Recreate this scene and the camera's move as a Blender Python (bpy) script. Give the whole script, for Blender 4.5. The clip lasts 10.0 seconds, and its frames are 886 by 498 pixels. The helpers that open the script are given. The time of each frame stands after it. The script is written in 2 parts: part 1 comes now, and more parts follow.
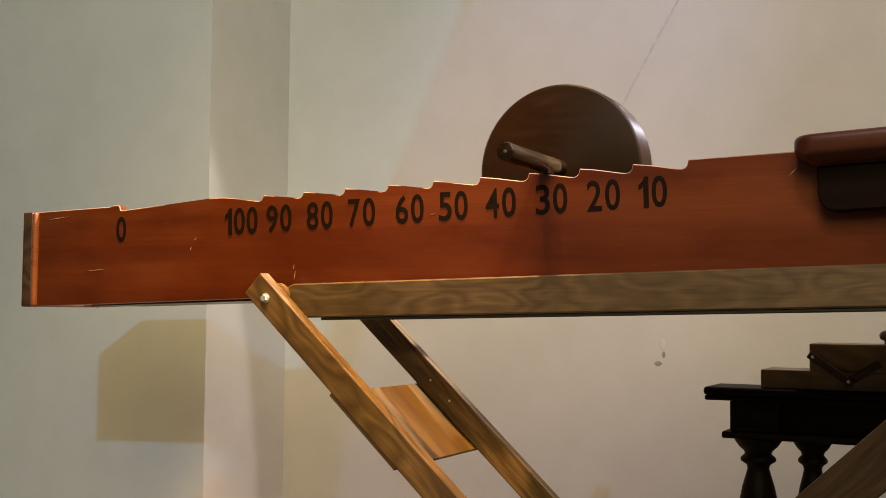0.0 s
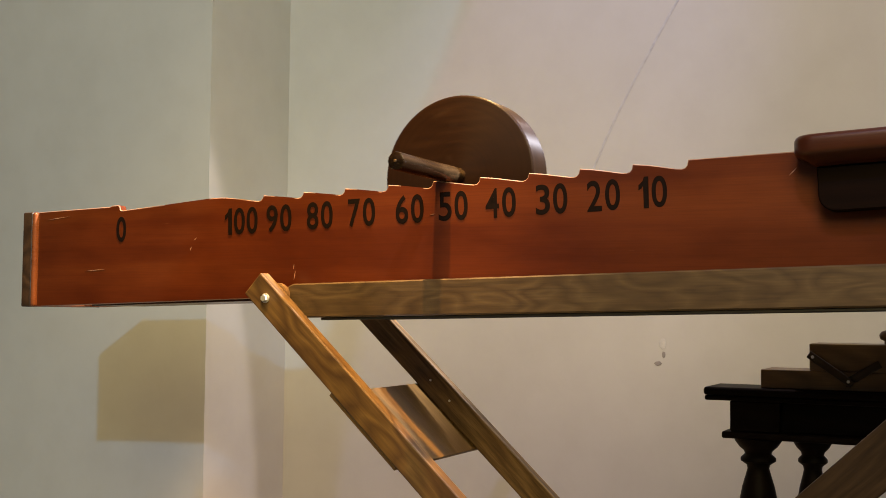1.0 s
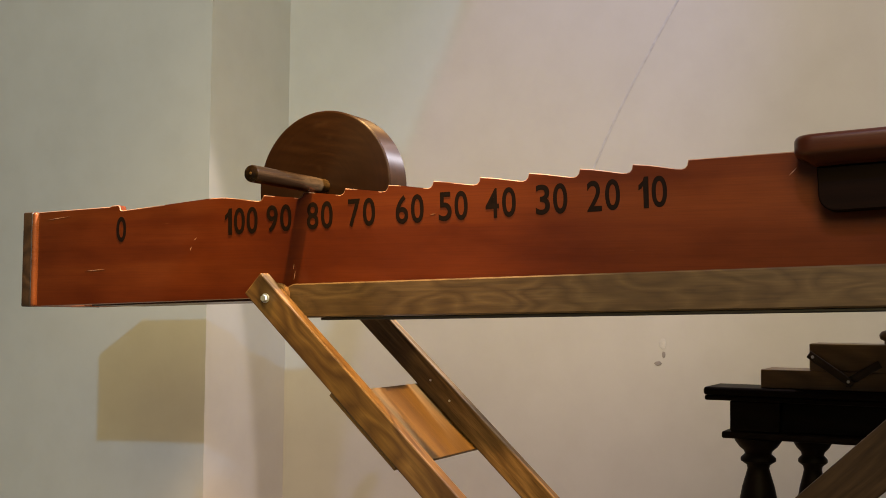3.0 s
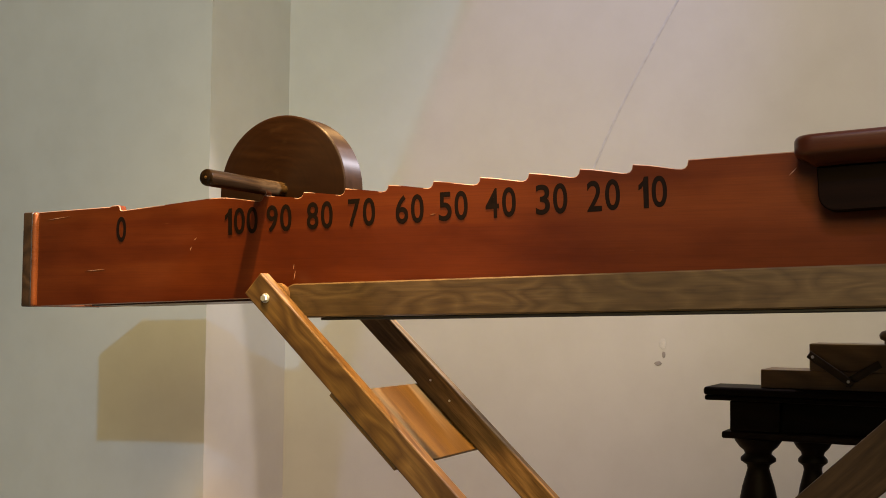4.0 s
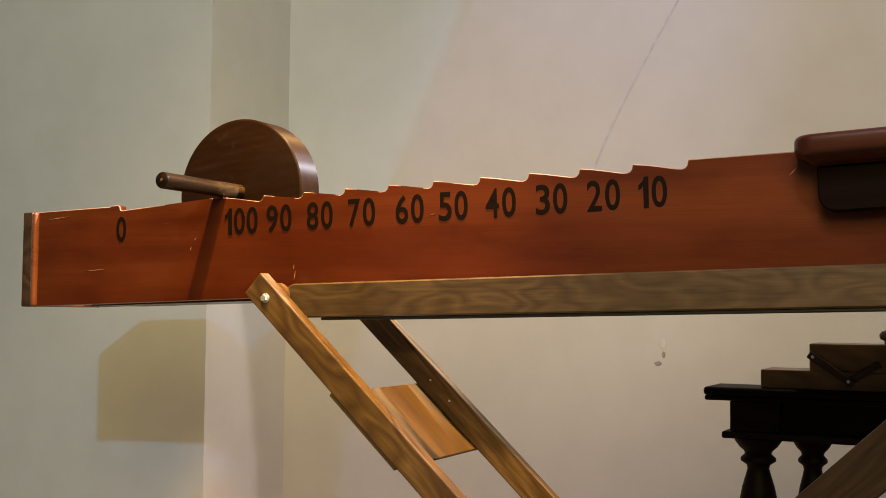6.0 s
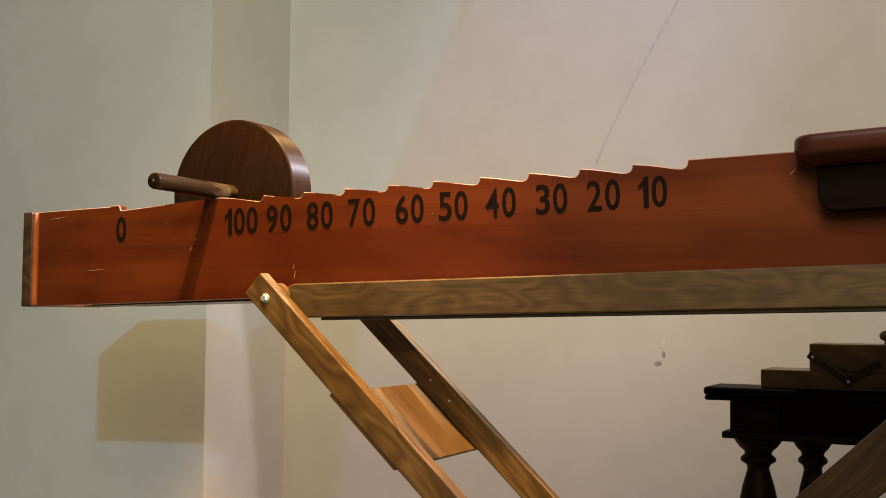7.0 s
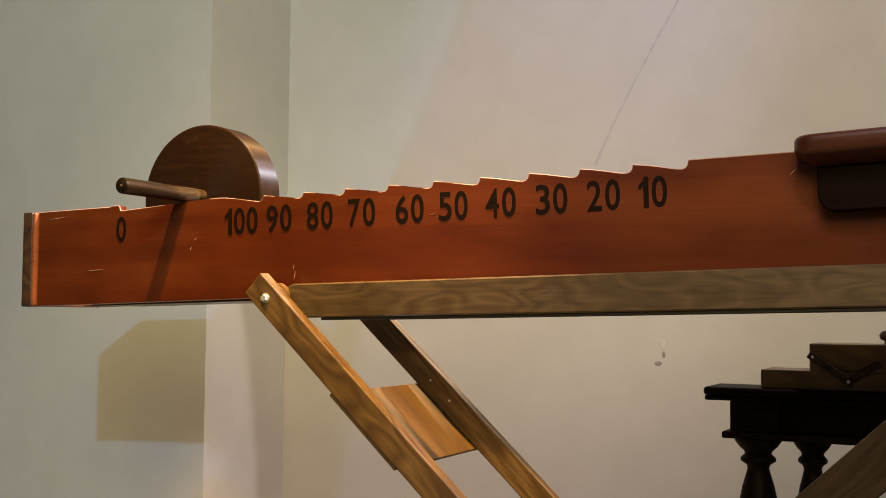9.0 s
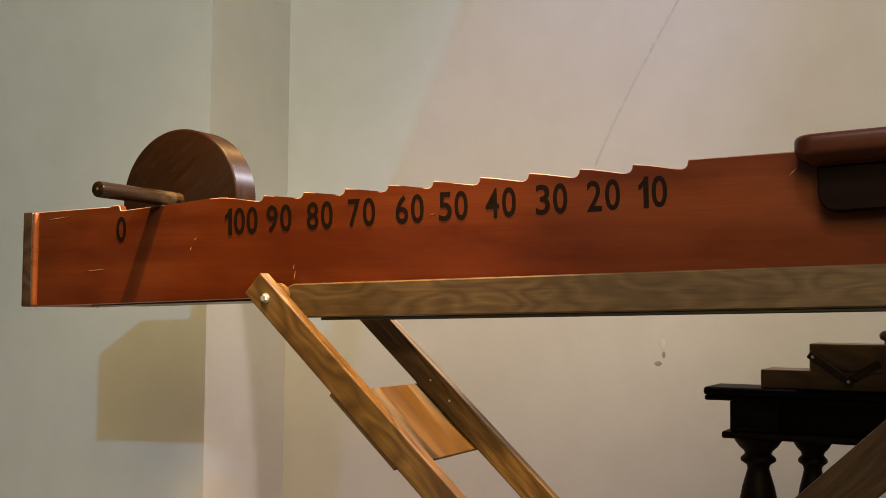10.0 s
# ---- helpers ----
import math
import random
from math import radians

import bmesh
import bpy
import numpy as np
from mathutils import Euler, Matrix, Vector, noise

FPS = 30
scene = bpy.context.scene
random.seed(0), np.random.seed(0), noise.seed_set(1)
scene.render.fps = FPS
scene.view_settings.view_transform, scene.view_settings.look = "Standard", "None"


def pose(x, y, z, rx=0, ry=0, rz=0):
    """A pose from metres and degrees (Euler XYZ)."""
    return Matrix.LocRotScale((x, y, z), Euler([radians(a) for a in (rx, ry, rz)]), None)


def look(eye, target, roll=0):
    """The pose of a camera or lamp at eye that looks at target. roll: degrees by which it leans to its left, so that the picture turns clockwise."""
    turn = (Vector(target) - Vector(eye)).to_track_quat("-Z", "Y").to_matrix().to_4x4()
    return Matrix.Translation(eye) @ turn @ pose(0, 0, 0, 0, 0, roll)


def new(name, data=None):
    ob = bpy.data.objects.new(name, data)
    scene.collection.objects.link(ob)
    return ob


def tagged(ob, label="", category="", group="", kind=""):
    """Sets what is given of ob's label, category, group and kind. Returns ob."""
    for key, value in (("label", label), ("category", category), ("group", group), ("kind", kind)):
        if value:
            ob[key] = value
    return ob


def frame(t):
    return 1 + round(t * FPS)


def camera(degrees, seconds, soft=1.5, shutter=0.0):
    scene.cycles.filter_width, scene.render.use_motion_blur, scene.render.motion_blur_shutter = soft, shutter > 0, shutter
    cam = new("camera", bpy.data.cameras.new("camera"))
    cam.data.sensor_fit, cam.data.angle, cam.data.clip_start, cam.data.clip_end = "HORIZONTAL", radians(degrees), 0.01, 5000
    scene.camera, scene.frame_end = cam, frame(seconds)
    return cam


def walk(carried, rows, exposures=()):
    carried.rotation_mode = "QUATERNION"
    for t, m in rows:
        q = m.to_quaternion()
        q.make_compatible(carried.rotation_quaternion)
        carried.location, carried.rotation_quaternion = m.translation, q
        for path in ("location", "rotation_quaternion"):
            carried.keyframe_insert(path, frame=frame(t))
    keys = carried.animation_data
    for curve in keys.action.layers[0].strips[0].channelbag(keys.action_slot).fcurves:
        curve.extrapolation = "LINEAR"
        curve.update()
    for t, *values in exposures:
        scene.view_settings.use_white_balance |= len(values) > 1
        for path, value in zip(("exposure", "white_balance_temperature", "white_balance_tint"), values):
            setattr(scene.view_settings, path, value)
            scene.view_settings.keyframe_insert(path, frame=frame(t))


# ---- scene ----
H = 0.92                       # height of the lens above the floor; the stand is drawn relative to it
cam = camera(42.49, 10.0, soft=0.8, shutter=0.4)
CAM = pose(0, -2.0, H, 90 + 3.10, 0, 26.576) @ pose(0, 0, 0, 0, 0, 0.53)
walk(cam, [(0.0, CAM), (10.0, CAM)])

# ---- light ----
world = bpy.data.worlds.new("world")
world.use_nodes = True
world.node_tree.nodes["Background"].inputs[0].default_value = (1.0, 0.80, 0.55, 1)
world.node_tree.nodes["Background"].inputs[1].default_value = 0.05
scene.world = world


def spot(name, eye, axis, half, power, colour, size=0.04, blend=0.05):
    d = bpy.data.lights.new(name, "SPOT")
    d.energy, d.color, d.spot_size, d.spot_blend, d.shadow_soft_size = power, colour, radians(2 * half), blend, size
    ob = new(name, d)
    e = Vector(eye) + Vector((0, 0, H))
    ob.matrix_world = look(e, e + Vector(axis))
    return ob


def fill_lamp(name, eye, power, colour, size):
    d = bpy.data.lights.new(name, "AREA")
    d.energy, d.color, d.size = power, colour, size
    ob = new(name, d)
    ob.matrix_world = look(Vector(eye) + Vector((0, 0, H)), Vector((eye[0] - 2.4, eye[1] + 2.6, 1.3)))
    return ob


spot("gallery_spot_cool", (0.19, -3.50, 1.73), (-0.9478, 0.1926, 0.2543), 62.25, 296, (0.22, 0.56, 0.99), 0.03, 0.012)
spot("gallery_spot_pink", (-0.2, 0.3, 3.3), (-1.22, 1.022, -3.1), 15.5, 190, (0.60, 0.56, 1.0), 0.03, 0.9)
spot("gallery_spot_lilac", (-0.1, -1.5, 1.95), (0.2318, 0.8258, -0.514), 42.18, 92, (0.46, 0.49, 1.0), 0.02, 0.035)
spot("gallery_spot_amber", (0.75, -0.5, 2.5), (-0.50, 1.82, -1.60), 11, 32, (1.0, 0.80, 0.46), 0.10, 1.0)
spot("gallery_spot_rose", (0.3, 0.9, 2.4), (-0.5624, -0.4243, -0.7097), 29.42, 165, (1.0, 0.86, 0.88), 0.03, 0.05)
spot("gallery_spot_warm", (-0.6, -1.6, 2.9), (-0.80, 1.8, -2.6), 22, 195, (1.0, 0.75, 0.36), 0.20, 0.9)
spot("ceiling_spot_warm", (-0.95, -0.30, 2.3), (-0.2, 0.18, -1.0), 19.5, 980, (1.0, 0.58, 0.22), 0.035, 0.8)
spot("gallery_spot_white", (2.2, 0.8, 2.9), (-3.45, -0.75, -2.60), 7.5, 3600, (0.92, 0.90, 1.0), 0.06, 0.4)
# Invented soft fill for general light, floating below the ceiling; no fixture is known.
fill_lamp("fill_panel", (0.4, -3.2, 2.45), 154, (1.0, 0.79, 0.365), 2.4)
scene.view_settings.exposure = 0.0


# ---- materials ----
def material(name):
    m = bpy.data.materials.new(name)
    m.use_nodes = True
    nt = m.node_tree
    return m, nt, nt.nodes["Principled BSDF"]


def node(nt, kind, **values):
    n = nt.nodes.new(kind)
    for key, v in values.items():
        n.inputs[key.replace("_", " ")].default_value = v
    return n


def coords(nt, scale=(1, 1, 1), turn=(0, 0, 0), shift=(0, 0, 0)):
    t = nt.nodes.new("ShaderNodeTexCoord")
    mp = node(nt, "ShaderNodeMapping", Scale=scale, Rotation=turn, Location=shift)
    nt.links.new(t.outputs["Object"], mp.inputs["Vector"])
    return mp.outputs["Vector"]


def ramp(nt, value, stops):
    r = nt.nodes.new("ShaderNodeValToRGB")
    e = r.color_ramp.elements
    while len(e) < len(stops):
        e.new(0.5)
    for el, (p, c) in zip(e, stops):
        el.position, el.color = p, (*c, 1)
    nt.links.new(value, r.inputs[0])
    return r.outputs["Color"]


def mixed(nt, a, b, f, mode="MIX"):
    m = nt.nodes.new("ShaderNodeMix")
    m.data_type, m.blend_type = "RGBA", mode
    for socket, v in ((m.inputs[6], a), (m.inputs[7], b), (m.inputs[0], f)):
        if isinstance(v, bpy.types.NodeSocket):
            nt.links.new(v, socket)
        else:
            socket.default_value = v if not isinstance(v, tuple) else (*v, 1)
    return m.outputs[2]


def noise_of(nt, vec, scale, detail=4.0, rough=0.55, distortion=0.0):
    n = node(nt, "ShaderNodeTexNoise", Scale=scale, Detail=detail, Roughness=rough, Distortion=distortion)
    nt.links.new(vec, n.inputs["Vector"])
    return n.outputs["Fac"]


def bump(nt, bsdf, height, strength, distance=0.002):
    b = node(nt, "ShaderNodeBump", Strength=strength, Distance=distance)
    nt.links.new(height, b.inputs["Height"])
    nt.links.new(b.outputs["Normal"], bsdf.inputs["Normal"])


def wood(name, dark, mid, light, rough=0.4, figure=1.0, coat=0.0, along=(1.0, 9.0, 9.0), rings=16.0, worn=0.0, grain=0.45, shine=0.5, blotch=0.5):
    """Sawn wood, its grain along the part's own x: drawn-out rings, pores and stains."""
    m, nt, b = material(name)
    vec = coords(nt, along)
    warp = noise_of(nt, vec, 1.6, 3.0, 0.5)
    fig = noise_of(nt, coords(nt, along, (0, 0, 0), (1.3, 0.7, 2.1)), 1.0, 1.6, 0.35, 0.25 * figure)
    mul = nt.nodes.new("ShaderNodeMath")
    mul.operation, mul.inputs[1].default_value = "MULTIPLY", rings
    fray = noise_of(nt, coords(nt, (30.0, 220.0, 220.0)), 1.0, 3.0, 0.6)
    nt.links.new(mixed(nt, fig, fray, 0.035), mul.inputs[0])
    w = nt.nodes.new("ShaderNodeMath")
    w.operation, w.inputs[1].default_value = "PINGPONG", 1.0
    nt.links.new(mul.outputs[0], w.inputs[0])
    fine = noise_of(nt, coords(nt, (7.0, 160.0, 160.0)), 1.0, 5.0, 0.65)
    base = ramp(nt, w.outputs[0], [(0.0, dark), (0.5, mid), (1.0, light)])
    base = mixed(nt, base, ramp(nt, warp, [(0.3, dark), (0.7, light)]), 0.25)
    base = mixed(nt, base, ramp(nt, fine, [(0.35, (0.35, 0.35, 0.35)), (0.65, (1.0, 1.0, 1.0))]), grain, "MULTIPLY")
    stain = noise_of(nt, coords(nt, (3.0, 5.0, 5.0), (0, 0, 0), (3.1, 1.7, 0.4)), 1.3, 4.0, 0.6)
    base = mixed(nt, base, ramp(nt, stain, [(0.35, (0.62, 0.60, 0.58)), (0.6, (1.0, 1.0, 1.0))]), blotch, "MULTIPLY")
    if worn:
        scratch = noise_of(nt, coords(nt, (14.0, 200.0, 300.0), (0, 0.1, 0)), 1.0, 2.0, 0.4)
        base = mixed(nt, base, light, ramp(nt, scratch, [(0.70, (0, 0, 0)), (0.78, (worn, worn, worn))]))
    nt.links.new(base, b.inputs["Base Color"])
    rv = nt.nodes.new("ShaderNodeMapRange")
    rv.inputs["To Min"].default_value, rv.inputs["To Max"].default_value = rough - 0.10, rough + 0.12
    nt.links.new(stain, rv.inputs["Value"])
    nt.links.new(rv.outputs["Result"], b.inputs["Roughness"])
    b.inputs["Coat Weight"].default_value = coat
    b.inputs["Specular IOR Level"].default_value = shine
    b.inputs["Coat Roughness"].default_value = 0.12
    bump(nt, b, fine, 0.25, 0.0008)
    return m


def plaster(name, colour, other):
    m, nt, b = material(name)
    big = noise_of(nt, coords(nt), 1.1, 4.0, 0.6)
    mid = noise_of(nt, coords(nt), 7.0, 5.0, 0.6)
    fine = noise_of(nt, coords(nt), 90.0, 4.0, 0.6)
    base = ramp(nt, big, [(0.35, other), (0.65, colour)])
    base = mixed(nt, base, ramp(nt, mid, [(0.3, (0.90, 0.89, 0.88)), (0.6, (1, 1, 1))]), 0.5, "MULTIPLY")
    nt.links.new(base, b.inputs["Base Color"])
    b.inputs["Roughness"].default_value = 0.85
    h = mixed(nt, fine, mid, 0.5)
    bump(nt, b, h, 0.12, 0.003)
    return m


def plain(name, colour, rough=0.5, metal=0.0, scale=40.0, vary=0.25):
    m, nt, b = material(name)
    n = noise_of(nt, coords(nt), scale, 4.0, 0.6)
    nt.links.new(ramp(nt, n, [(0.3, tuple(c * (1 - vary) for c in colour)), (0.7, colour)]), b.inputs["Base Color"])
    b.inputs["Roughness"].default_value, b.inputs["Metallic"].default_value = rough, metal
    bump(nt, b, n, 0.15, 0.0006)
    return m


WALL = plaster("wall_plaster", (0.60, 0.59, 0.55), (0.57, 0.56, 0.52))
# Dark coat for the added, unseen ceiling and west wall; holds back bounced light.
SHADE = plaster("dark_unseen_surround", (0.060, 0.056, 0.052), (0.050, 0.047, 0.044))
FLOOR = wood("floor_boards", (0.15, 0.13, 0.11), (0.24, 0.21, 0.18), (0.32, 0.29, 0.25), 0.45)


def varnished(name, dark, mid, light, rough=0.30):
    """Stained board under old varnish: long level streaks, darker bands, rubbed specks."""
    m, nt, b = material(name)
    bands = noise_of(nt, coords(nt, (0.22, 4.0, 8.0), (0, 0.03, 0), (0.4, 0, 1.7)), 1.0, 3.0, 0.5)
    streak = noise_of(nt, coords(nt, (0.9, 30.0, 42.0), (0, 0.03, 0)), 1.0, 4.0, 0.6)
    pores = noise_of(nt, coords(nt, (6.0, 200.0, 420.0), (0, 0.03, 0)), 1.0, 4.0, 0.6)
    cloud = noise_of(nt, coords(nt, (1.6, 3.0, 4.5), (0, 0, 0), (2.2, 0.3, 0.9)), 1.4, 5.0, 0.6)
    base = ramp(nt, mixed(nt, bands, streak, 0.24), [(0.33, dark), (0.5, mid), (0.66, light)])
    base = mixed(nt, base, ramp(nt, pores, [(0.36, (0.55, 0.5, 0.5)), (0.56, (1, 1, 1))]), 0.32, "MULTIPLY")
    base = mixed(nt, base, ramp(nt, cloud, [(0.36, (0.52, 0.44, 0.40)), (0.58, (1, 1, 1))]), 0.75, "MULTIPLY")
    rub = noise_of(nt, coords(nt, (16.0, 60.0, 150.0), (0, 0.08, 0), (1.1, 0, 0.2)), 1.0, 3.0, 0.5)
    base = mixed(nt, base, (0.30, 0.13, 0.06), ramp(nt, rub, [(0.735, (0, 0, 0)), (0.80, (0.4, 0.4, 0.4))]))
    nt.links.new(base, b.inputs["Base Color"])
    rv = nt.nodes.new("ShaderNodeMapRange")
    rv.inputs["To Min"].default_value, rv.inputs["To Max"].default_value = rough - 0.08, rough + 0.14
    nt.links.new(cloud, rv.inputs["Value"])
    nt.links.new(rv.outputs["Result"], b.inputs["Roughness"])
    b.inputs["Specular IOR Level"].default_value = 0.3
    b.inputs["Coat Weight"].default_value = 0.16
    b.inputs["Coat Roughness"].default_value = 0.16
    bump(nt, b, mixed(nt, streak, pores, 0.4), 0.12, 0.0008)
    return m


RED = varnished("red_varnished_wood", (0.068, 0.0110, 0.0020), (0.116, 0.0222, 0.0036), (0.165, 0.0380, 0.0062))
SHELF = varnished("dark_red_shelf_wood", (0.044, 0.0120, 0.0050), (0.064, 0.0175, 0.0072), (0.090, 0.0260, 0.0105))
# Lightened orange wood: the rounded batten's highlight is put into its colour.
BATTEN = varnished("highlit_orange_wood", (0.22, 0.058, 0.016), (0.30, 0.085, 0.024), (0.38, 0.120, 0.036), 0.24)
# Pale colour that paints the glint along the side boards' bevelled edges.
EDGE_GLINT = plain("painted_edge_glint", (0.42, 0.25, 0.17), 0.28, 0.0, 30.0, 0.4)
ASH = wood("brown_ash_wood", (0.078, 0.037, 0.0120), (0.136, 0.071, 0.0208), (0.205, 0.116, 0.0350), 0.48, 1.0, 0.0, (5.5, 20.0, 17.0), 14.0, 0.0, 0.5, 0.5, 0.25)
STRAIGHT = wood("straight_grained_ash_wood", (0.100, 0.054, 0.019), (0.175, 0.102, 0.039), (0.240, 0.146, 0.060), 0.42, 0.3, 0.1, (0.5, 14.0, 14.0), 40.0, 0.2, 0.8, 0.3)
RAIL = wood("grey_brown_rail_wood", (0.074, 0.042, 0.0175), (0.102, 0.061, 0.0250), (0.138, 0.087, 0.0370), 0.42, 1.0, 0.10, (6.0, 22.0, 17.0), 15.0, 0.0, 0.5, 0.5, 0.2)
# Leg wood darkened for shade on the right-hand legs; also dark strut wood.
SHADY = wood("dark_and_shaded_wood", (0.022, 0.012, 0.005), (0.038, 0.021, 0.0095), (0.054, 0.031, 0.0145), 0.42, 0.7, 0.15, (2.0, 10.0, 10.0), 30.0, 0.2, 0.6, 0.25)
PLANK = wood("golden_plank_wood", (0.120, 0.062, 0.014), (0.155, 0.084, 0.019), (0.19, 0.108, 0.026), 0.38, 0.6, 0.1, (2.0, 9.0, 9.0), 5.0, 0.4, 0.5, 0.5, 0.9)
# Near-black brown: the shelf's shade on the block is part of the colour.
BLOCK = wood("shaded_block_wood", (0.0045, 0.0018, 0.0010), (0.0070, 0.0027, 0.0014), (0.011, 0.0042, 0.0022), 0.6, 0.6, shine=0.05)
EDGE = wood("pale_cut_edge", (0.15, 0.08, 0.03), (0.22, 0.12, 0.05), (0.30, 0.18, 0.08), 0.4)
DARK = wood("black_stained_wood", (0.004, 0.0025, 0.002), (0.007, 0.004, 0.003), (0.010, 0.005, 0.0035), 0.5, 0.6, 0.0)
DARK.node_tree.nodes["Principled BSDF"].inputs["Specular IOR Level"].default_value = 0.08
BOXW = wood("walnut_wood", (0.10, 0.055, 0.019), (0.145, 0.080, 0.029), (0.19, 0.108, 0.042), 0.4, 0.8, 0.1, (2.0, 9.0, 9.0), 20.0)
INK = plain("black_number_paint", (0.010, 0.005, 0.003), 0.65, 0.0, 60.0, 0.4)
INK.node_tree.nodes["Principled BSDF"].inputs["Specular IOR Level"].default_value = 0.08
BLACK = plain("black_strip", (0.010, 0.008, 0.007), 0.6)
STEEL = plain("zinc_bolt", (0.72, 0.72, 0.70), 0.38, 0.55, 80.0)
PLATE = wood("brown_end_wood", (0.035, 0.018, 0.008), (0.075, 0.036, 0.015), (0.12, 0.06, 0.026), 0.35, 0.6, 0.4)
SCRATCH = plain("pale_scratch", (0.52, 0.29, 0.18), 0.6)
GREY_MARK = plain("grey_wall_mark", (0.36, 0.33, 0.30), 0.8)
LINE = plain("grey_line", (0.60, 0.60, 0.60), 0.8)
PATCH = plain("plaster_flake", (0.74, 0.73, 0.70), 0.8)


def disc_wood(name, rim):
    """Dark turned wood: lathe rings about the part's own y, with end stains and scratches."""
    m, nt, b = material(name)
    vec = coords(nt)
    sep = nt.nodes.new("ShaderNodeSeparateXYZ")
    nt.links.new(vec, sep.inputs[0])
    comb = nt.nodes.new("ShaderNodeCombineXYZ")
    nt.links.new(sep.outputs["X"], comb.inputs["X"])
    nt.links.new(sep.outputs["Z"], comb.inputs["Y"])
    ln = nt.nodes.new("ShaderNodeVectorMath")
    ln.operation = "LENGTH"
    nt.links.new(comb.outputs[0], ln.inputs[0])
    rv = nt.nodes.new("ShaderNodeCombineXYZ")
    nt.links.new(ln.outputs["Value"], rv.inputs["X"])
    nt.links.new(sep.outputs["Y"], rv.inputs["Y"])
    rings = noise_of(nt, rv.outputs[0], 160.0, 3.0, 0.6)
    grain = noise_of(nt, coords(nt, (12.0, 30.0, 90.0), (0, 0.4, 0)), 1.0, 5.0, 0.6)
    spots = noise_of(nt, coords(nt, (1, 1, 1), (0, 0, 0), (5, 2, 1)), 14.0, 5.0, 0.65)
    base = ramp(nt, grain, [(0.25, (0.012, 0.0052, 0.0021)), (0.55, (0.018, 0.0078, 0.0031)), (0.8, (0.026, 0.0118, 0.0048))] if not rim else [(0.25, (0.011, 0.0044, 0.0018)), (0.55, (0.018, 0.0074, 0.0028)), (0.8, (0.029, 0.0128, 0.0050))])
    base = mixed(nt, base, ramp(nt, rings, [(0.35, (0.45, 0.42, 0.40)), (0.65, (1.15, 1.1, 1.05))]), 0.5 if rim else 0.25, "MULTIPLY")
    nick = noise_of(nt, coords(nt, (110.0, 30.0, 26.0), (0, 0.9, 0)), 1.0, 3.0, 0.5)
    base = mixed(nt, base, (0.10, 0.065, 0.035), ramp(nt, nick, [(0.72, (0, 0, 0)), (0.79, (0.5, 0.5, 0.5))]))
    base = mixed(nt, base, (0.07, 0.043, 0.024), ramp(nt, spots, [(0.62, (0, 0, 0)), (0.78, (0.35, 0.35, 0.35))]))
    nt.links.new(base, b.inputs["Base Color"])
    b.inputs["Specular IOR Level"].default_value = 0.36 if rim else 0.16
    b.inputs["Anisotropic"].default_value = 0.92 if rim else 0.45
    b.inputs["Anisotropic Rotation"].default_value = 0.25
    b.inputs["Roughness"].default_value = 0.38
    tan = nt.nodes.new("ShaderNodeTangent")
    tan.direction_type, tan.axis = "RADIAL", "Y"
    nt.links.new(tan.outputs[0], b.inputs["Tangent"])
    bump(nt, b, rings, 0.2, 0.0006)
    return m


def axle_wood():
    """Dark handled wood, rubbed pale where it rolls on the teeth next to the disc."""
    m, nt, b = material("worn_axle_wood")
    grain = noise_of(nt, coords(nt, (90.0, 5.0, 90.0)), 1.0, 5.0, 0.6)
    blot = noise_of(nt, coords(nt, (60.0, 16.0, 60.0)), 1.0, 5.0, 0.65)
    base = ramp(nt, grain, [(0.3, (0.007, 0.0038, 0.0016)), (0.55, (0.016, 0.0086, 0.0038)), (0.8, (0.034, 0.0190, 0.0082))])
    sep = nt.nodes.new("ShaderNodeSeparateXYZ")
    nt.links.new(coords(nt), sep.inputs[0])
    off = node(nt, "ShaderNodeMath")
    off.operation, off.inputs[1].default_value = "SUBTRACT", 0.099
    nt.links.new(sep.outputs["Y"], off.inputs[0])
    dist = nt.nodes.new("ShaderNodeMath")
    dist.operation = "ABSOLUTE"
    nt.links.new(off.outputs[0], dist.inputs[0])
    worn = nt.nodes.new("ShaderNodeMapRange")
    for key, v in (("From Min", 0.26), ("From Max", 0.05), ("To Min", 0.0), ("To Max", 1.0)):
        worn.inputs[key].default_value = v
    nt.links.new(dist.outputs[0], worn.inputs["Value"])
    mul = nt.nodes.new("ShaderNodeMath")
    mul.operation = "MULTIPLY"
    nt.links.new(worn.outputs["Result"], mul.inputs[0])
    nt.links.new(blot, mul.inputs[1])
    base = mixed(nt, base, (0.12, 0.076, 0.034), ramp(nt, mul.outputs[0], [(0.28, (0, 0, 0)), (0.62, (0.5, 0.5, 0.5))]))
    nt.links.new(base, b.inputs["Base Color"])
    b.inputs["Roughness"].default_value = 0.19
    b.inputs["Specular IOR Level"].default_value = 0.25
    bump(nt, b, blot, 0.3, 0.0006)
    return m


AXLE = axle_wood()
DISC, RIM = disc_wood("turned_dark_wood", False), disc_wood("turned_dark_rim", True)


# ---- building blocks ----
def thing(name, at, label, category, group="", turn=0.0):
    ob = new(name)
    ob.matrix_world = pose(*at, 0, 0, turn)
    return tagged(ob, label, category, group)


def part(name, bm, mat, parent, label="", m=None, smooth=False):
    me = bpy.data.meshes.new(name)
    bmesh.ops.recalc_face_normals(bm, faces=bm.faces)
    bm.to_mesh(me)
    bm.free()
    me.materials.append(mat)
    if smooth:
        for p in me.polygons:
            p.use_smooth = True
    ob = new(name, me)
    if parent is not None:
        ob.parent = parent
    if m is not None:
        ob.matrix_local = m
    if label:
        ob["label"] = label
    return ob


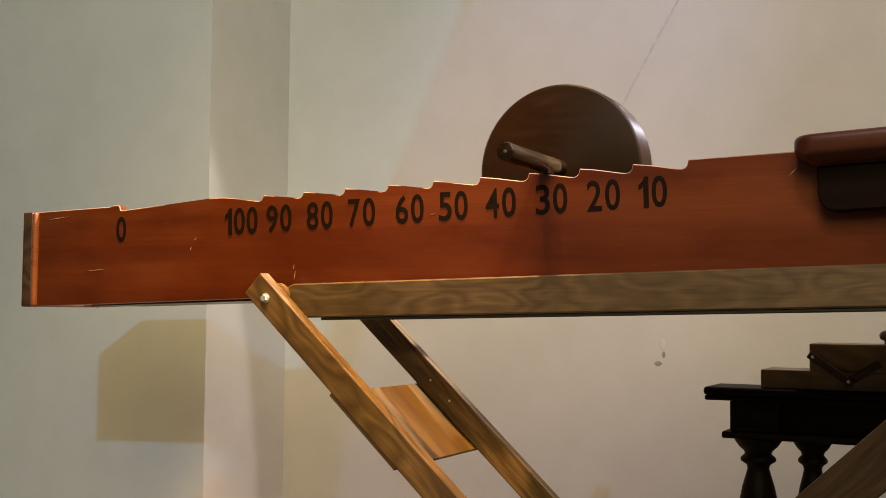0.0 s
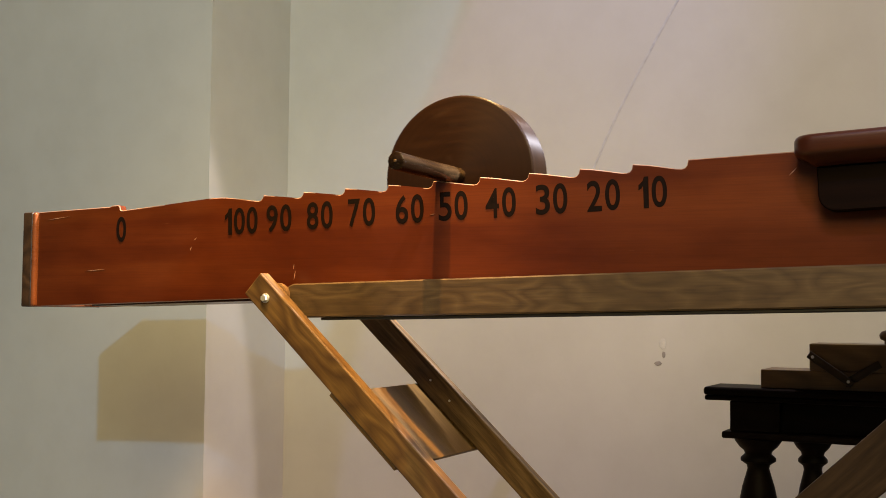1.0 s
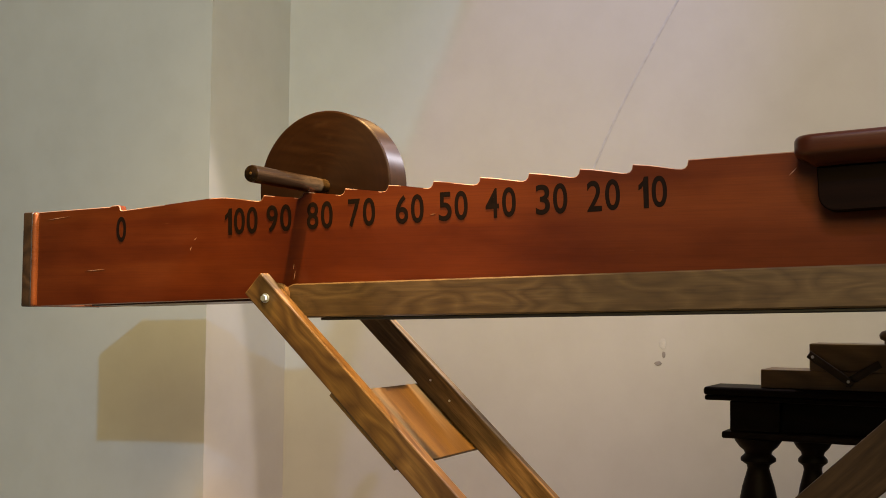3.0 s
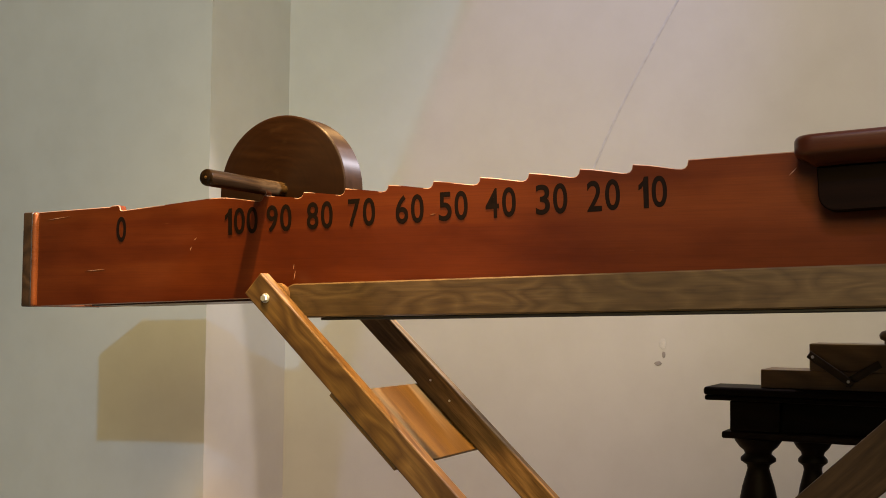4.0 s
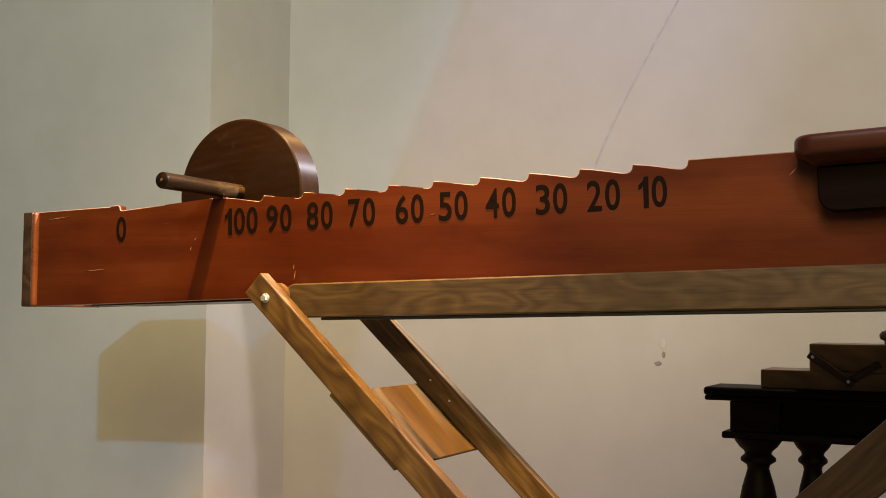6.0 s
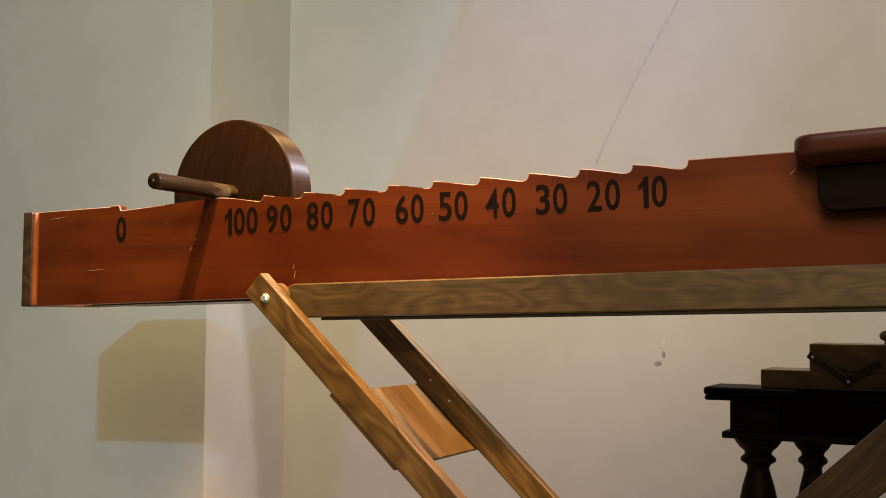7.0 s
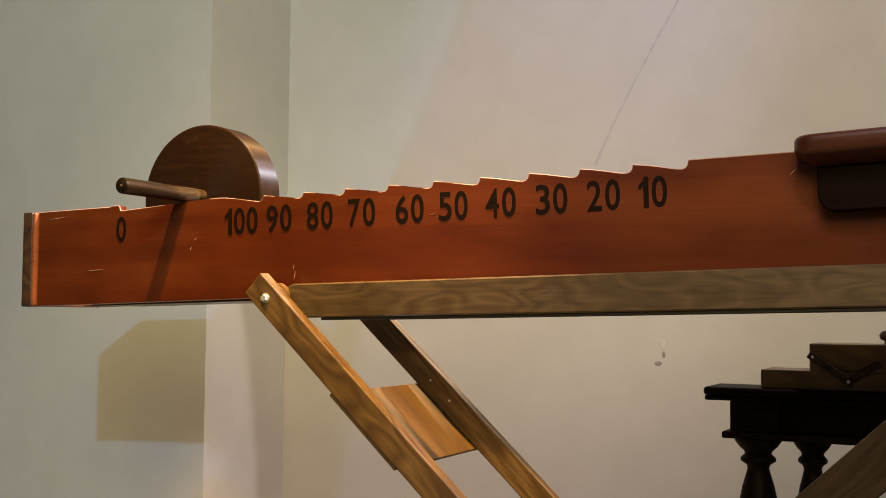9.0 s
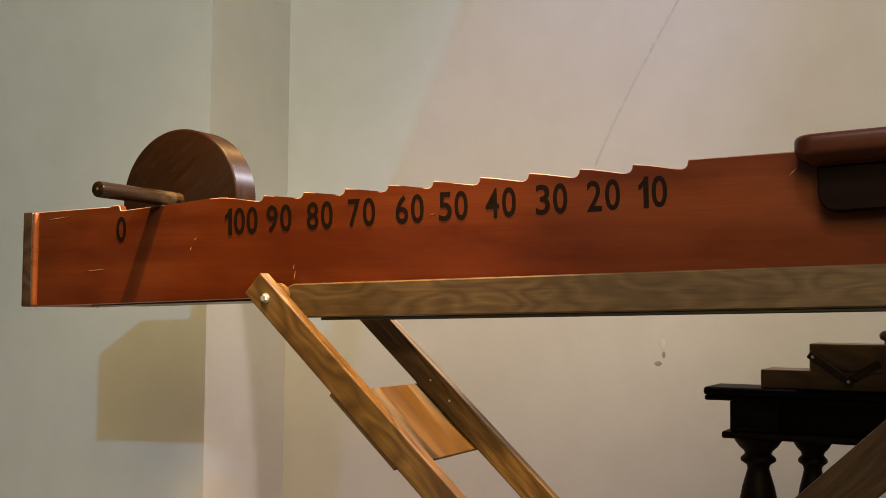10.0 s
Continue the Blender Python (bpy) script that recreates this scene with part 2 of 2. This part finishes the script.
def structure(name, bm, mat, label, category):
    return tagged(part(name, bm, mat, None), label, category, "", "structure")


def box(x0, x1, y0, y1, z0, z1, bevel=0.0, segs=2, bm=None):
    bm = bm or bmesh.new()
    r = bmesh.ops.create_cube(bm, size=1.0)
    for v in r["verts"]:
        v.co = Vector(((x0 + x1) / 2 + v.co.x * (x1 - x0), (y0 + y1) / 2 + v.co.y * (y1 - y0), (z0 + z1) / 2 + v.co.z * (z1 - z0)))
    if bevel:
        es = {e for v in r["verts"] for e in v.link_edges}
        bmesh.ops.bevel(bm, geom=list(es), offset=bevel, segments=segs, affect="EDGES", profile=0.5)
    return bm


def slab_xz(outline, y0, y1, bevel=0.0):
    """An outline in x and z, sawn out of a board that reaches from y0 to y1."""
    bm = bmesh.new()
    a = [bm.verts.new((x, y0, z)) for x, z in outline]
    f = bm.faces.new(a)
    r = bmesh.ops.extrude_face_region(bm, geom=[f])
    for v in r["geom"]:
        if isinstance(v, bmesh.types.BMVert):
            v.co.y = y1
    if bevel:
        es = [e for e in bm.edges if abs(e.verts[0].co.y - e.verts[1].co.y) < 1e-6]
        bmesh.ops.bevel(bm, geom=es, offset=bevel, segments=1, affect="EDGES")
    return bm


def lathe(profile, n=40, axis="Z"):
    """A turned body from (radius, height) pairs."""
    bm = bmesh.new()
    rings = []
    for r, h in profile:
        ring = []
        for i in range(n):
            a = 2 * math.pi * i / n
            c, s = r * math.cos(a), r * math.sin(a)
            ring.append(bm.verts.new((c, s, h) if axis == "Z" else (c, h, s)))
        rings.append(ring)
    for a, b in zip(rings, rings[1:]):
        for i in range(n):
            bm.faces.new((a[i], a[(i + 1) % n], b[(i + 1) % n], b[i]))
    bm.faces.new(rings[0])
    bm.faces.new(rings[-1])
    return bm


def smooth_by_angle(ob, angle=35):
    me = ob.data
    for p in me.polygons:
        p.use_smooth = True
    bm = bmesh.new()
    bm.from_mesh(me)
    for e in bm.edges:
        e.smooth = len(e.link_faces) == 2 and e.calc_face_angle(0.0) < radians(angle)
    bm.to_mesh(me)
    bm.free()
    return ob


# ---- the room ----
WA, WB, WC = 0.885, -2.275, 1.322        # near wall, return, recessed wall
TOP = 4.4
# Floor, east and south walls are unseen; made pale so they bounce light.
structure("floor", box(-5.2, 4.2, -6.2, 1.7, -0.12, 0.0), FLOOR, "unseen wooden floor, pale to bounce light upward", "floor")
structure("ceiling", box(-5.2, 4.2, -6.2, 1.7, TOP, TOP + 0.15), SHADE, "unseen ceiling, dark to limit bounced light", "ceiling")
structure("wall_north_1", box(-5.2, WB, WA, 1.7, 0.0, TOP), WALL, "off-white plastered wall projecting into the room", "wall")
structure("wall_north_2", box(WB - 0.02, 4.2, WC, 1.7, 0.0, TOP), WALL, "off-white plastered wall of the recess", "wall")
structure("wall_west", box(-5.2, -5.0, -6.2, WA, 0.0, TOP), SHADE, "unseen side wall, dark to limit bounced light", "wall")
structure("wall_east", box(4.0, 4.2, -6.2, WC, 0.0, TOP), WALL, "unseen plastered side wall, off-white to bounce light back", "wall")
structure("wall_south", box(-5.0, 4.0, -6.2, -6.0, 0.0, TOP), WALL, "unseen plastered wall opposite, off-white to bounce light back", "wall")

# ---- the numbered rolling game ----
P, N0 = 0.10198, -1.4319              # tooth pitch and the first riser
SL = 0.0305                           # fall of the stand towards its low end


def tooth_top(n):
    return 0.2430 + n * 0.00335


def track_profile():
    """The upper edge of the side boards from the low end to the high end."""
    pts = [(-2.0825, 0.2265), (-1.860, 0.2323), (-1.855, 0.2346), (-1.836, 0.2350), (-1.8315, 0.2330), (-1.829, 0.2240), (-1.823, 0.2225), (-1.70, 0.2314),
           (-1.575, 0.2412), (-1.552, 0.2424), (-1.53, 0.2418), (-1.4849, 0.2364)]
    for n in range(10):
        x, z = N0 + n * P, tooth_top(n)
        foot = z - 0.0118 - 0.00048 * n
        pts += [(x - 0.022, foot + 0.001), (x - 0.012, foot), (x - 0.006, foot + 0.0015), (x - 0.002, foot + 0.006), (x, z - 0.001), (x + 0.001, z)]
        if n < 9:
            pts += [(x + 0.03, z - 0.0030)]
    pts += [(-0.3265, 0.2775), (0.75, 0.312)]
    return pts


def side_board(game, name, y0, y1, label=""):
    top = track_profile()
    bottom = [(0.75, 0.0010 + 2.83 * 0.0335), (-2.0825, 0.0010)]
    ob = part(name, slab_xz(top + bottom, y0, y1, 0.0016), RED, game, label)
    ob.data.materials.append(EDGE_GLINT)
    # bevel faces take the painted glint
    for f in ob.data.polygons:
        f.material_index = 1 if 0.3 < abs(f.normal.y) < 0.95 else 0
    return ob


def figure_one():
    bm = slab_xz([(0.42, 0.0), (0.80, 0.0), (0.80, 1.0), (0.50, 1.0), (0.38, 0.86), (0.08, 0.74), (0.08, 0.58), (0.30, 0.64), (0.42, 0.72)], -0.0004, 0.0004)
    for v in bm.verts:
        v.co = Vector((v.co.x, v.co.z, -v.co.y))
    bmesh.ops.recalc_face_normals(bm, faces=bm.faces)
    me = bpy.data.meshes.new("digit")
    bm.to_mesh(me)
    bm.free()
    return me


def digit(game, sign, x, z):
    """One painted figure, 57 mm high, on the face of the front board."""
    c = bpy.data.curves.new("digit", "FONT")
    c.body, c.size, c.extrude, c.offset, c.resolution_u = sign, 0.08, 0.0002, 0.0011, 6
    tmp = new("digit", c)
    me = figure_one() if sign == "1" else bpy.data.meshes.new_from_object(tmp.evaluated_get(bpy.context.evaluated_depsgraph_get()))
    bpy.data.objects.remove(tmp)
    me.name = "digit"
    lo = [min(v.co[k] for v in me.vertices) for k in (0, 1)]
    hi = [max(v.co[k] for v in me.vertices) for k in (0, 1)]
    wide = 0.0185 if sign == "1" else 0.0285
    for v in me.vertices:
        v.co.x = ((v.co.x - lo[0]) / (hi[0] - lo[0]) - 0.5) * wide
        v.co.y = ((v.co.y - lo[1]) / (hi[1] - lo[1]) - 0.5) * 0.0573
    me.materials.append(INK)
    ob = new("digit", me)
    ob.parent = game
    ob.matrix_local = Matrix.Translation((x, -0.0006, z)) @ Euler((radians(90), -math.atan(SL), 0)).to_matrix().to_4x4()
    ob["label"] = "black painted figure " + sign
    return ob


def numeral(game, text, x, z):
    steps = {"0": (0.0,), "10": (-0.0165, 0.0125), "100": (-0.0335, -0.0045, 0.0290)}.get(text, (-0.0175, 0.0175))
    for sign, d in zip(text, steps):
        digit(game, sign, x + d, z + d * SL)


def leg(game, x, y, z, angle, length, half, mat, thick=0.038):
    """A flat bar that falls away from its pivot at (x, y, z)."""
    m = Matrix.Translation((x, y, z)) @ Euler((0, radians(angle), 0)).to_matrix().to_4x4()
    return part("leg", box(-0.046, length, -thick / 2, thick / 2, -half, half, 0.003), mat, game, "brown figured hardwood leg", m)


def bolt(game, x, y, z):
    bm = lathe([(0.0100, 0.0), (0.0100, -0.0015), (0.0090, -0.002)], 20, "Y")
    r = bmesh.ops.create_cone(bm, cap_ends=True, segments=6, radius1=0.0074, radius2=0.0066, depth=0.007)
    for v in r["verts"]:
        v.co = Vector((v.co.x, -0.0055 - v.co.z * 1.0, v.co.y))
    return part("bolt", bm, STEEL, game, "zinc-plated hexagon bolt head", Matrix.Translation((x, y, z)))


def ramp_game():
    g = thing("rolling_game", (0, 0, H), "red varnished rolling game with toothed numbered boards on folding wooden legs", "game")
    side_board(g, "front_board", 0.0, 0.022, "red varnished board with toothed upper edge")
    side_board(g, "rear_board", 0.206, 0.228, "red varnished board with toothed upper edge")
    part("end_board", box(-0.119, 0.119, -0.0155, 0.0155, 0.0, 0.2268, 0.004, 3), PLATE, g, "dark brown end board", Matrix.Translation((-2.1130, 0.113, 0.0)) @ pose(0, 0, 0, 0, 0, 90))
    part("end_batten", box(-2.0972, -2.0830, -0.009, 0.232, 0.001, 0.2262, 0.006, 4), BATTEN, g, "rounded batten with its highlight coloured in as orange")
    part("bottom_board", slab_xz([(-1.93, 0.0035), (-1.41, 0.0190), (-1.41, 0.0330), (-1.93, 0.0155)], 0.0225, 0.2055, 0.001), SHELF, g, "dark red board closing the channel below")
    for t, x in zip(("0", "100", "90", "80", "70", "60", "50", "40", "30", "20", "10"),
                    (-1.8247, -1.4883, -1.3899, -1.2879, -1.1870, -1.0758, -0.9791, -0.8776, -0.7733, -0.6712, -0.5786)):
        numeral(g, t, x, 0.2354 + 0.0307 * x)
    a = -math.degrees(math.atan(0.0262))
    for y, name in ((-0.0185, "front_rail"), (0.2465, "rear_rail")):
        m = Matrix.Translation((-1.345, y, 0.0170)) @ Euler((0, radians(a), 0)).to_matrix().to_4x4()
        ends = [(0.0, -0.02), (0.006, -0.031), (0.018, -0.0352), (2.05, -0.0352), (2.05, 0.0352), (0.018, 0.0352), (0.006, 0.031), (0.0, 0.02)]
        part(name, slab_xz(ends, -0.0175, 0.0175, 0.003), RAIL, g, "brown figured hardwood rail", m)
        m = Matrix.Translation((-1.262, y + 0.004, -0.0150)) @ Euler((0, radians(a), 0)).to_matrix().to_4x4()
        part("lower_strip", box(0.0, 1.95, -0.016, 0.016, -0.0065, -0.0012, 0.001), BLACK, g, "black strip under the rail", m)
    for y, mat, thick in ((-0.065, ASH, 0.030), (0.295, STRAIGHT, 0.024)):
        leg(g, -1.3643, y, 0.0223, 42.7, 1.356, 0.0290, mat, thick)
    # right-hand legs: their shade is in the darker wood colour
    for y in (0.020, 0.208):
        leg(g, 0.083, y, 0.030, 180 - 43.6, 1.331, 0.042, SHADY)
    bolt(g, -1.3643, -0.0803, 0.0223)
    bolt(g, -1.3643, 0.3095, 0.0223)
    for y, deep in ((-0.0495, 0.0130), (0.2645, 0.0180)):
        part("spacer", lathe([(0.025, 0.0), (0.028, 0.001), (0.028, deep - 0.001), (0.025, deep)], 28, "Y"), EDGE, g, "pale round wooden spacer", Matrix.Translation((-1.3603, y, 0.0263)))
    m = Matrix.Translation((-1.3643, 0.114, 0.0223)) @ Euler((0, radians(42.7), 0)).to_matrix().to_4x4()
    part("cross_plank", box(0.242, 0.445, -0.190, 0.190, -0.0375, -0.0295, 0.002), PLANK, g, "golden brown plank joining the legs", m)
    # the launching shelf at the high end
    m = Matrix.Translation((-0.306, 0, 0.271)) @ Euler((0, radians(-2.4), 0)).to_matrix().to_4x4()
    def rounded(x0, x1, r, lo, hi, down):
        arc = [(x0 + r - r * math.cos(k * math.pi / 16), lo + r - r * math.sin(k * math.pi / 16)) for k in range(9)]
        return arc + [(x1, lo), (x1, hi), (x0, hi)]
    top = bmesh.new()
    loops = []
    for z, d in ((0.025, 0.012), (0.0242, 0.007), (0.0215, 0.003), (0.017, 0.0006), (0.012, 0.0), (-0.003, 0.0), (-0.007, 0.0015), (-0.010, 0.005), (-0.020, 0.022), (-0.027, 0.033)):
        ring = rounded(-0.0176 + d, 1.0, max(0.036 - d, 0.002), -0.075 + d, -0.001, True)
        loops.append([top.verts.new((x, y, z)) for x, y in ring])
    for a, b in zip(loops, loops[1:]):
        for k in range(len(a)):
            top.faces.new((a[k], a[k - 1], b[k - 1], b[k]))
    top.faces.new(loops[0])
    top.faces.new(list(reversed(loops[-1])))
    bmesh.ops.recalc_face_normals(top, faces=top.faces)
    smooth_by_angle(part("shelf_top", top, SHELF, g, "thick rounded red wooden shelf", m), 50)
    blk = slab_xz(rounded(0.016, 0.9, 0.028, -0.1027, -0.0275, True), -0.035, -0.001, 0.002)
    part("shelf_block", blk, BLOCK, g, "wooden block darkened for the shade under the shelf", m)
    def scratch(x0, z0, x1, z1, w):
        d = Vector((x1 - x0, 0, z1 - z0))
        n = Vector((-d.z, 0, d.x)).normalized() * w
        o = [(x0, z0), (x0 + d.x * 0.5 + n.x, z0 + d.z * 0.5 + n.z), (x1, z1), (x0 + d.x * 0.5 - n.x, z0 + d.z * 0.5 - n.z)]
        part("scratch", slab_xz(o, -0.0006, 0.0002), SCRATCH, g, "pale scratch in the varnish")
    for q in ((-1.350, 0.062, -1.346, 0.081, 0.0010), (-1.351, 0.084, -1.350, 0.094, 0.0007), (-2.052, 0.2075, -1.985, 0.2135, 0.0007), (-1.93, 0.085, -1.87, 0.088, 0.0006),
              (-1.615, 0.150, -1.608, 0.156, 0.0009), (-1.625, 0.128, -1.622, 0.136, 0.0009), (-0.340, 0.236, -0.326, 0.250, 0.0008), (-1.03, 0.190, -1.018, 0.191, 0.0006)):
        scratch(*q)
    for along in (0.328, 0.263):
        m = Matrix.Translation((-1.3643, 0.2830, 0.0223)) @ Euler((0, radians(42.7), 0)).to_matrix().to_4x4() @ Matrix.Translation((along, 0, 0.001))
        part("screw", lathe([(0.0028, 0.0), (0.0026, -0.0010), (0.0012, -0.0014)], 10, "Y"), STEEL, g, "small steel screw head", m)
    return g


ramp_game()

# ---- the wheel that rolls on its axle ----
RW, RA = 0.1650, 0.0172


def roller():
    w = thing("roller", (-0.7, 0.0, H + 0.25), "dark turned wooden disc on a worn axle rolling along teeth", "wheel")
    y0, y1, tip = 0.062, 0.136, -0.198
    d = smooth_by_angle(part("disc", lathe([(RW - 0.005, y0), (RW - 0.002, y0 + 0.0008), (RW, y0 + 0.003), (RW, y1 - 0.003), (RW - 0.002, y1 - 0.0008), (RW - 0.005, y1)], 128, "Y"), DISC, w, "dark turned wooden disc"))
    d.data.materials.append(RIM)
    for f in d.data.polygons:
        f.material_index = 1 if abs(f.normal.y) < 0.1 else 0
    end = y0 + y1 - tip
    a = smooth_by_angle(part("axle", lathe([(RA - 0.004, tip), (RA - 0.001, tip + 0.0015), (RA, tip + 0.005), (RA, y0 - 0.001), (RA, y1 + 0.001), (RA, end - 0.005), (RA - 0.001, end - 0.0015), (RA - 0.004, end)], 28, "Y"), AXLE, w, "worn brown wooden axle"))
    part("tack", lathe([(0.002, tip - 0.0012), (0.003, tip - 0.0008), (0.0034, tip + 0.0008)], 12, "Y"), BOXW, a)
    return w


ROLLER = roller()

# ---- the table behind ----
TX, TY, TK = -0.6014, 0.461, 0.84      # the table's corner and the scale of its drawing


def table():
    t = thing("side_table", (TX, TY, 0.0), "dark carved side table with turned legs beside the wall", "table")

    def slab(name, x0, x1, y0, y1, z0, z1, r, n):
        z0, z1 = H + (z0 - 0.97) * TK, H + (z1 - 0.97) * TK
        part(name, box(x0 * TK, x1 * TK, y0 * TK, y1 * TK, z0, z1, r, n), DARK, t)
    slab("tabletop", 0.0, 1.5, 0.0, 0.168, 0.7605, 0.782, 0.007, 3)
    slab("top_moulding", 0.003, 1.497, 0.003, 0.165, 0.748, 0.760, 0.0035, 2)
    slab("apron", 0.17, 1.38, 0.045, 0.150, 0.670, 0.7475, 0.002, 1)
    slab("lower_moulding", 0.044, 1.46, 0.012, 0.160, 0.652, 0.6695, 0.004, 2)
    for x, y in ((0.126, 0.066), (1.40, 0.066), (0.254, 0.108), (1.29, 0.108)):
        slab("leg_block", x - 0.062, x + 0.062, y - 0.046, y + 0.046, 0.6702, 0.7472, 0.003, 2)
        prof = [(0.060, 0.6515), (0.058, 0.644), (0.048, 0.630), (0.036, 0.620), (0.033, 0.612), (0.044, 0.602), (0.044, 0.594), (0.029, 0.584), (0.027, 0.575), (0.031, 0.560),
                (0.040, 0.530), (0.047, 0.495), (0.047, 0.46), (0.036, 0.39), (0.026, 0.30), (0.024, 0.20), (0.036, 0.18), (0.036, 0.16), (0.028, 0.14), (0.045, 0.09), (0.045, -0.05)]
        turned = [(r * TK * (0.82 if 0.2 < x < 1.35 else 1.0), H + (z - 0.97) * TK) for r, z in prof] + [(0.042, 0.0)]
        smooth_by_angle(part("turned_leg", lathe(turned, 32), DARK, t, "", Matrix.Translation((x * TK, y * TK, 0))), 50)
    return t


table()
TZ = H + (0.782 - 0.97) * TK + 0.0003


def stacked_board(x, y, z, length, height, label):
    s = thing("wooden_board", (x, y, z), label, "wooden board", "boards stacked on the table")
    part("board", box(0.0, length, 0.0, 0.12, 0.0, height, 0.0015), BOXW, s)
    return s


LOWER = stacked_board(-0.482, 0.478, TZ, 0.9, 0.0395, "brown wooden board lying flat on the dark table")
UPPER = stacked_board(-0.382, 0.478, TZ + 0.0398, 0.8, 0.0563, "dark brown wooden box stacked on a wooden board")


def strut(owner, x0, z0, x1, z1, rivets):
    d = Vector((x1 - x0, 0, z1 - z0))
    m = Matrix.Translation((x0, -0.0035 - 0.006 * (1 - rivets % 2), z0)) @ Euler((0, -math.atan2(d.z, d.x), 0)).to_matrix().to_4x4()
    st = part("folding_strut", box(-0.010, d.length + 0.010, -0.0025, 0.0025, -0.008, 0.008, 0.0015), SHADY, owner, "dark folding strut", m)
    for x in (0.0, d.length)[:rivets]:
        part("rivet", lathe([(0.0034, -0.0025), (0.0030, -0.0036), (0.0012, -0.0042)], 12, "Y"), STEEL, st, "small steel rivet", Matrix.Translation((x, 0, 0)))


strut(UPPER, 0.008, 0.029, 0.078, -0.020, 2)
strut(LOWER, 0.178, 0.0195, 0.23, 0.052, 1)
KNOB = thing("round_knob", (-0.232, 0.53, TZ + 0.0963), "small brown turned wooden knob on the stacked box", "knob")
smooth_by_angle(part("knob", lathe([(0.008, 0.0), (0.008, 0.007), (0.016, 0.011), (0.018, 0.019), (0.014, 0.026), (0.005, 0.029)], 24), BOXW, KNOB), 60)


# ---- the wall's small marks ----
def chip(name, x, z, w, h, label, mat):
    rnd = random.Random(int(w * 1e5))
    pts = [(x + w * math.cos(k * math.pi / 8) * rnd.uniform(0.8, 1.1), z + h * math.sin(k * math.pi / 8) * rnd.uniform(0.8, 1.1)) for k in range(16)]
    ob = part(name, slab_xz([(a, b + H) for a, b in pts], WC - 0.0016, WC + 0.004, 0.0012), mat, None)
    return tagged(ob, label, "plaster chip")


chip("plaster_mark", -0.931, -0.092, 0.0105, 0.016, "raised flake of pale plaster on the wall", PATCH)
# two darker grey marks below the flake
chip("plaster_mark", -0.928, -0.124, 0.0055, 0.011, "narrow grey streak on the wall plaster", GREY_MARK)
chip("plaster_mark", -0.945, -0.150, 0.012, 0.007, "small dark spot on the wall plaster", GREY_MARK)


# A thin grey tube mostly sunk in the wall, drawn as a line.
def wall_line():
    c = bpy.data.curves.new("thin_wall_line", "CURVE")
    c.dimensions, c.bevel_depth, c.bevel_resolution = "3D", 0.0052, 3
    s = c.splines.new("NURBS")
    pts = [(-0.82, 1.04), (-0.8827, 0.936), (-1.0046, 0.7329), (-1.1297, 0.4897), (-1.20, 0.31), (-1.26, 0.10)]
    s.points.add(len(pts) - 1)
    for p, (x, z) in zip(s.points, pts):
        p.co = (x, WC + 0.0031, z + H, 1)
    s.use_endpoint_u = True
    ob = new("thin_wall_line", c)
    c.materials.append(LINE)
    return tagged(ob, "thin grey line running down the plastered wall", "cable")


wall_line()


# ---- movement ----
def edge_height(x):
    pts = PROFILE
    for (a, za), (b, zb) in zip(pts, pts[1:]):
        if a <= x <= b:
            return za + (zb - za) * (x - a) / max(b - a, 1e-6)
    return pts[-1][1]


PROFILE = track_profile()
# seconds and place of the axle along the track
PLACES = [(0.0, -0.783), (0.5, -0.8940), (1.0, -1.0000), (1.5, -1.0970), (2.0, -1.1805), (2.5, -1.2580), (2.7, -1.2850), (3.25, -1.3490), (3.8, -1.4080), (4.0, -1.4295), (4.5, -1.4768),
          (5.0, -1.5115), (5.5, -1.5303), (6.2, -1.546), (7.0, -1.5625), (7.5, -1.5802), (8.0, -1.601), (8.5, -1.6235), (9.0, -1.6476), (9.5, -1.6782), (10.0, -1.7130)]


def place_at(t):
    """Smooth place between the rows above (cubic Hermite)."""
    n = len(PLACES)
    i = max(k for k in range(n - 1) if PLACES[k][0] <= t + 1e-9)

    def slope(k):
        a, b = max(k - 1, 0), min(k + 1, n - 1)
        return (PLACES[b][1] - PLACES[a][1]) / (PLACES[b][0] - PLACES[a][0])
    (t0, x0), (t1, x1) = PLACES[i], PLACES[i + 1]
    h = t1 - t0
    s = (t - t0) / h
    return ((2 * s ** 3 - 3 * s ** 2 + 1) * x0 + (s ** 3 - 2 * s ** 2 + s) * h * slope(i) + (3 * s ** 2 - 2 * s ** 3) * x1 + (s ** 3 - s ** 2) * h * slope(i + 1))


def axle_height(x):
    best = -1.0
    for k in range(-30, 31):
        d = RA * k / 30
        best = max(best, edge_height(x + d) + math.sqrt(max(RA * RA - d * d, 0.0)))
    return best


def motions():
    rows, roll, last = [], 0.0, place_at(0.0)
    for i in range(151):
        t = i / 15
        x = place_at(t)
        roll += math.degrees((x - last) / RA)
        last = x
        rows.append((t, pose(x, 0.0, H + axle_height(x) + 0.0003, 0, roll, 0)))
    walk(ROLLER, rows)


motions()
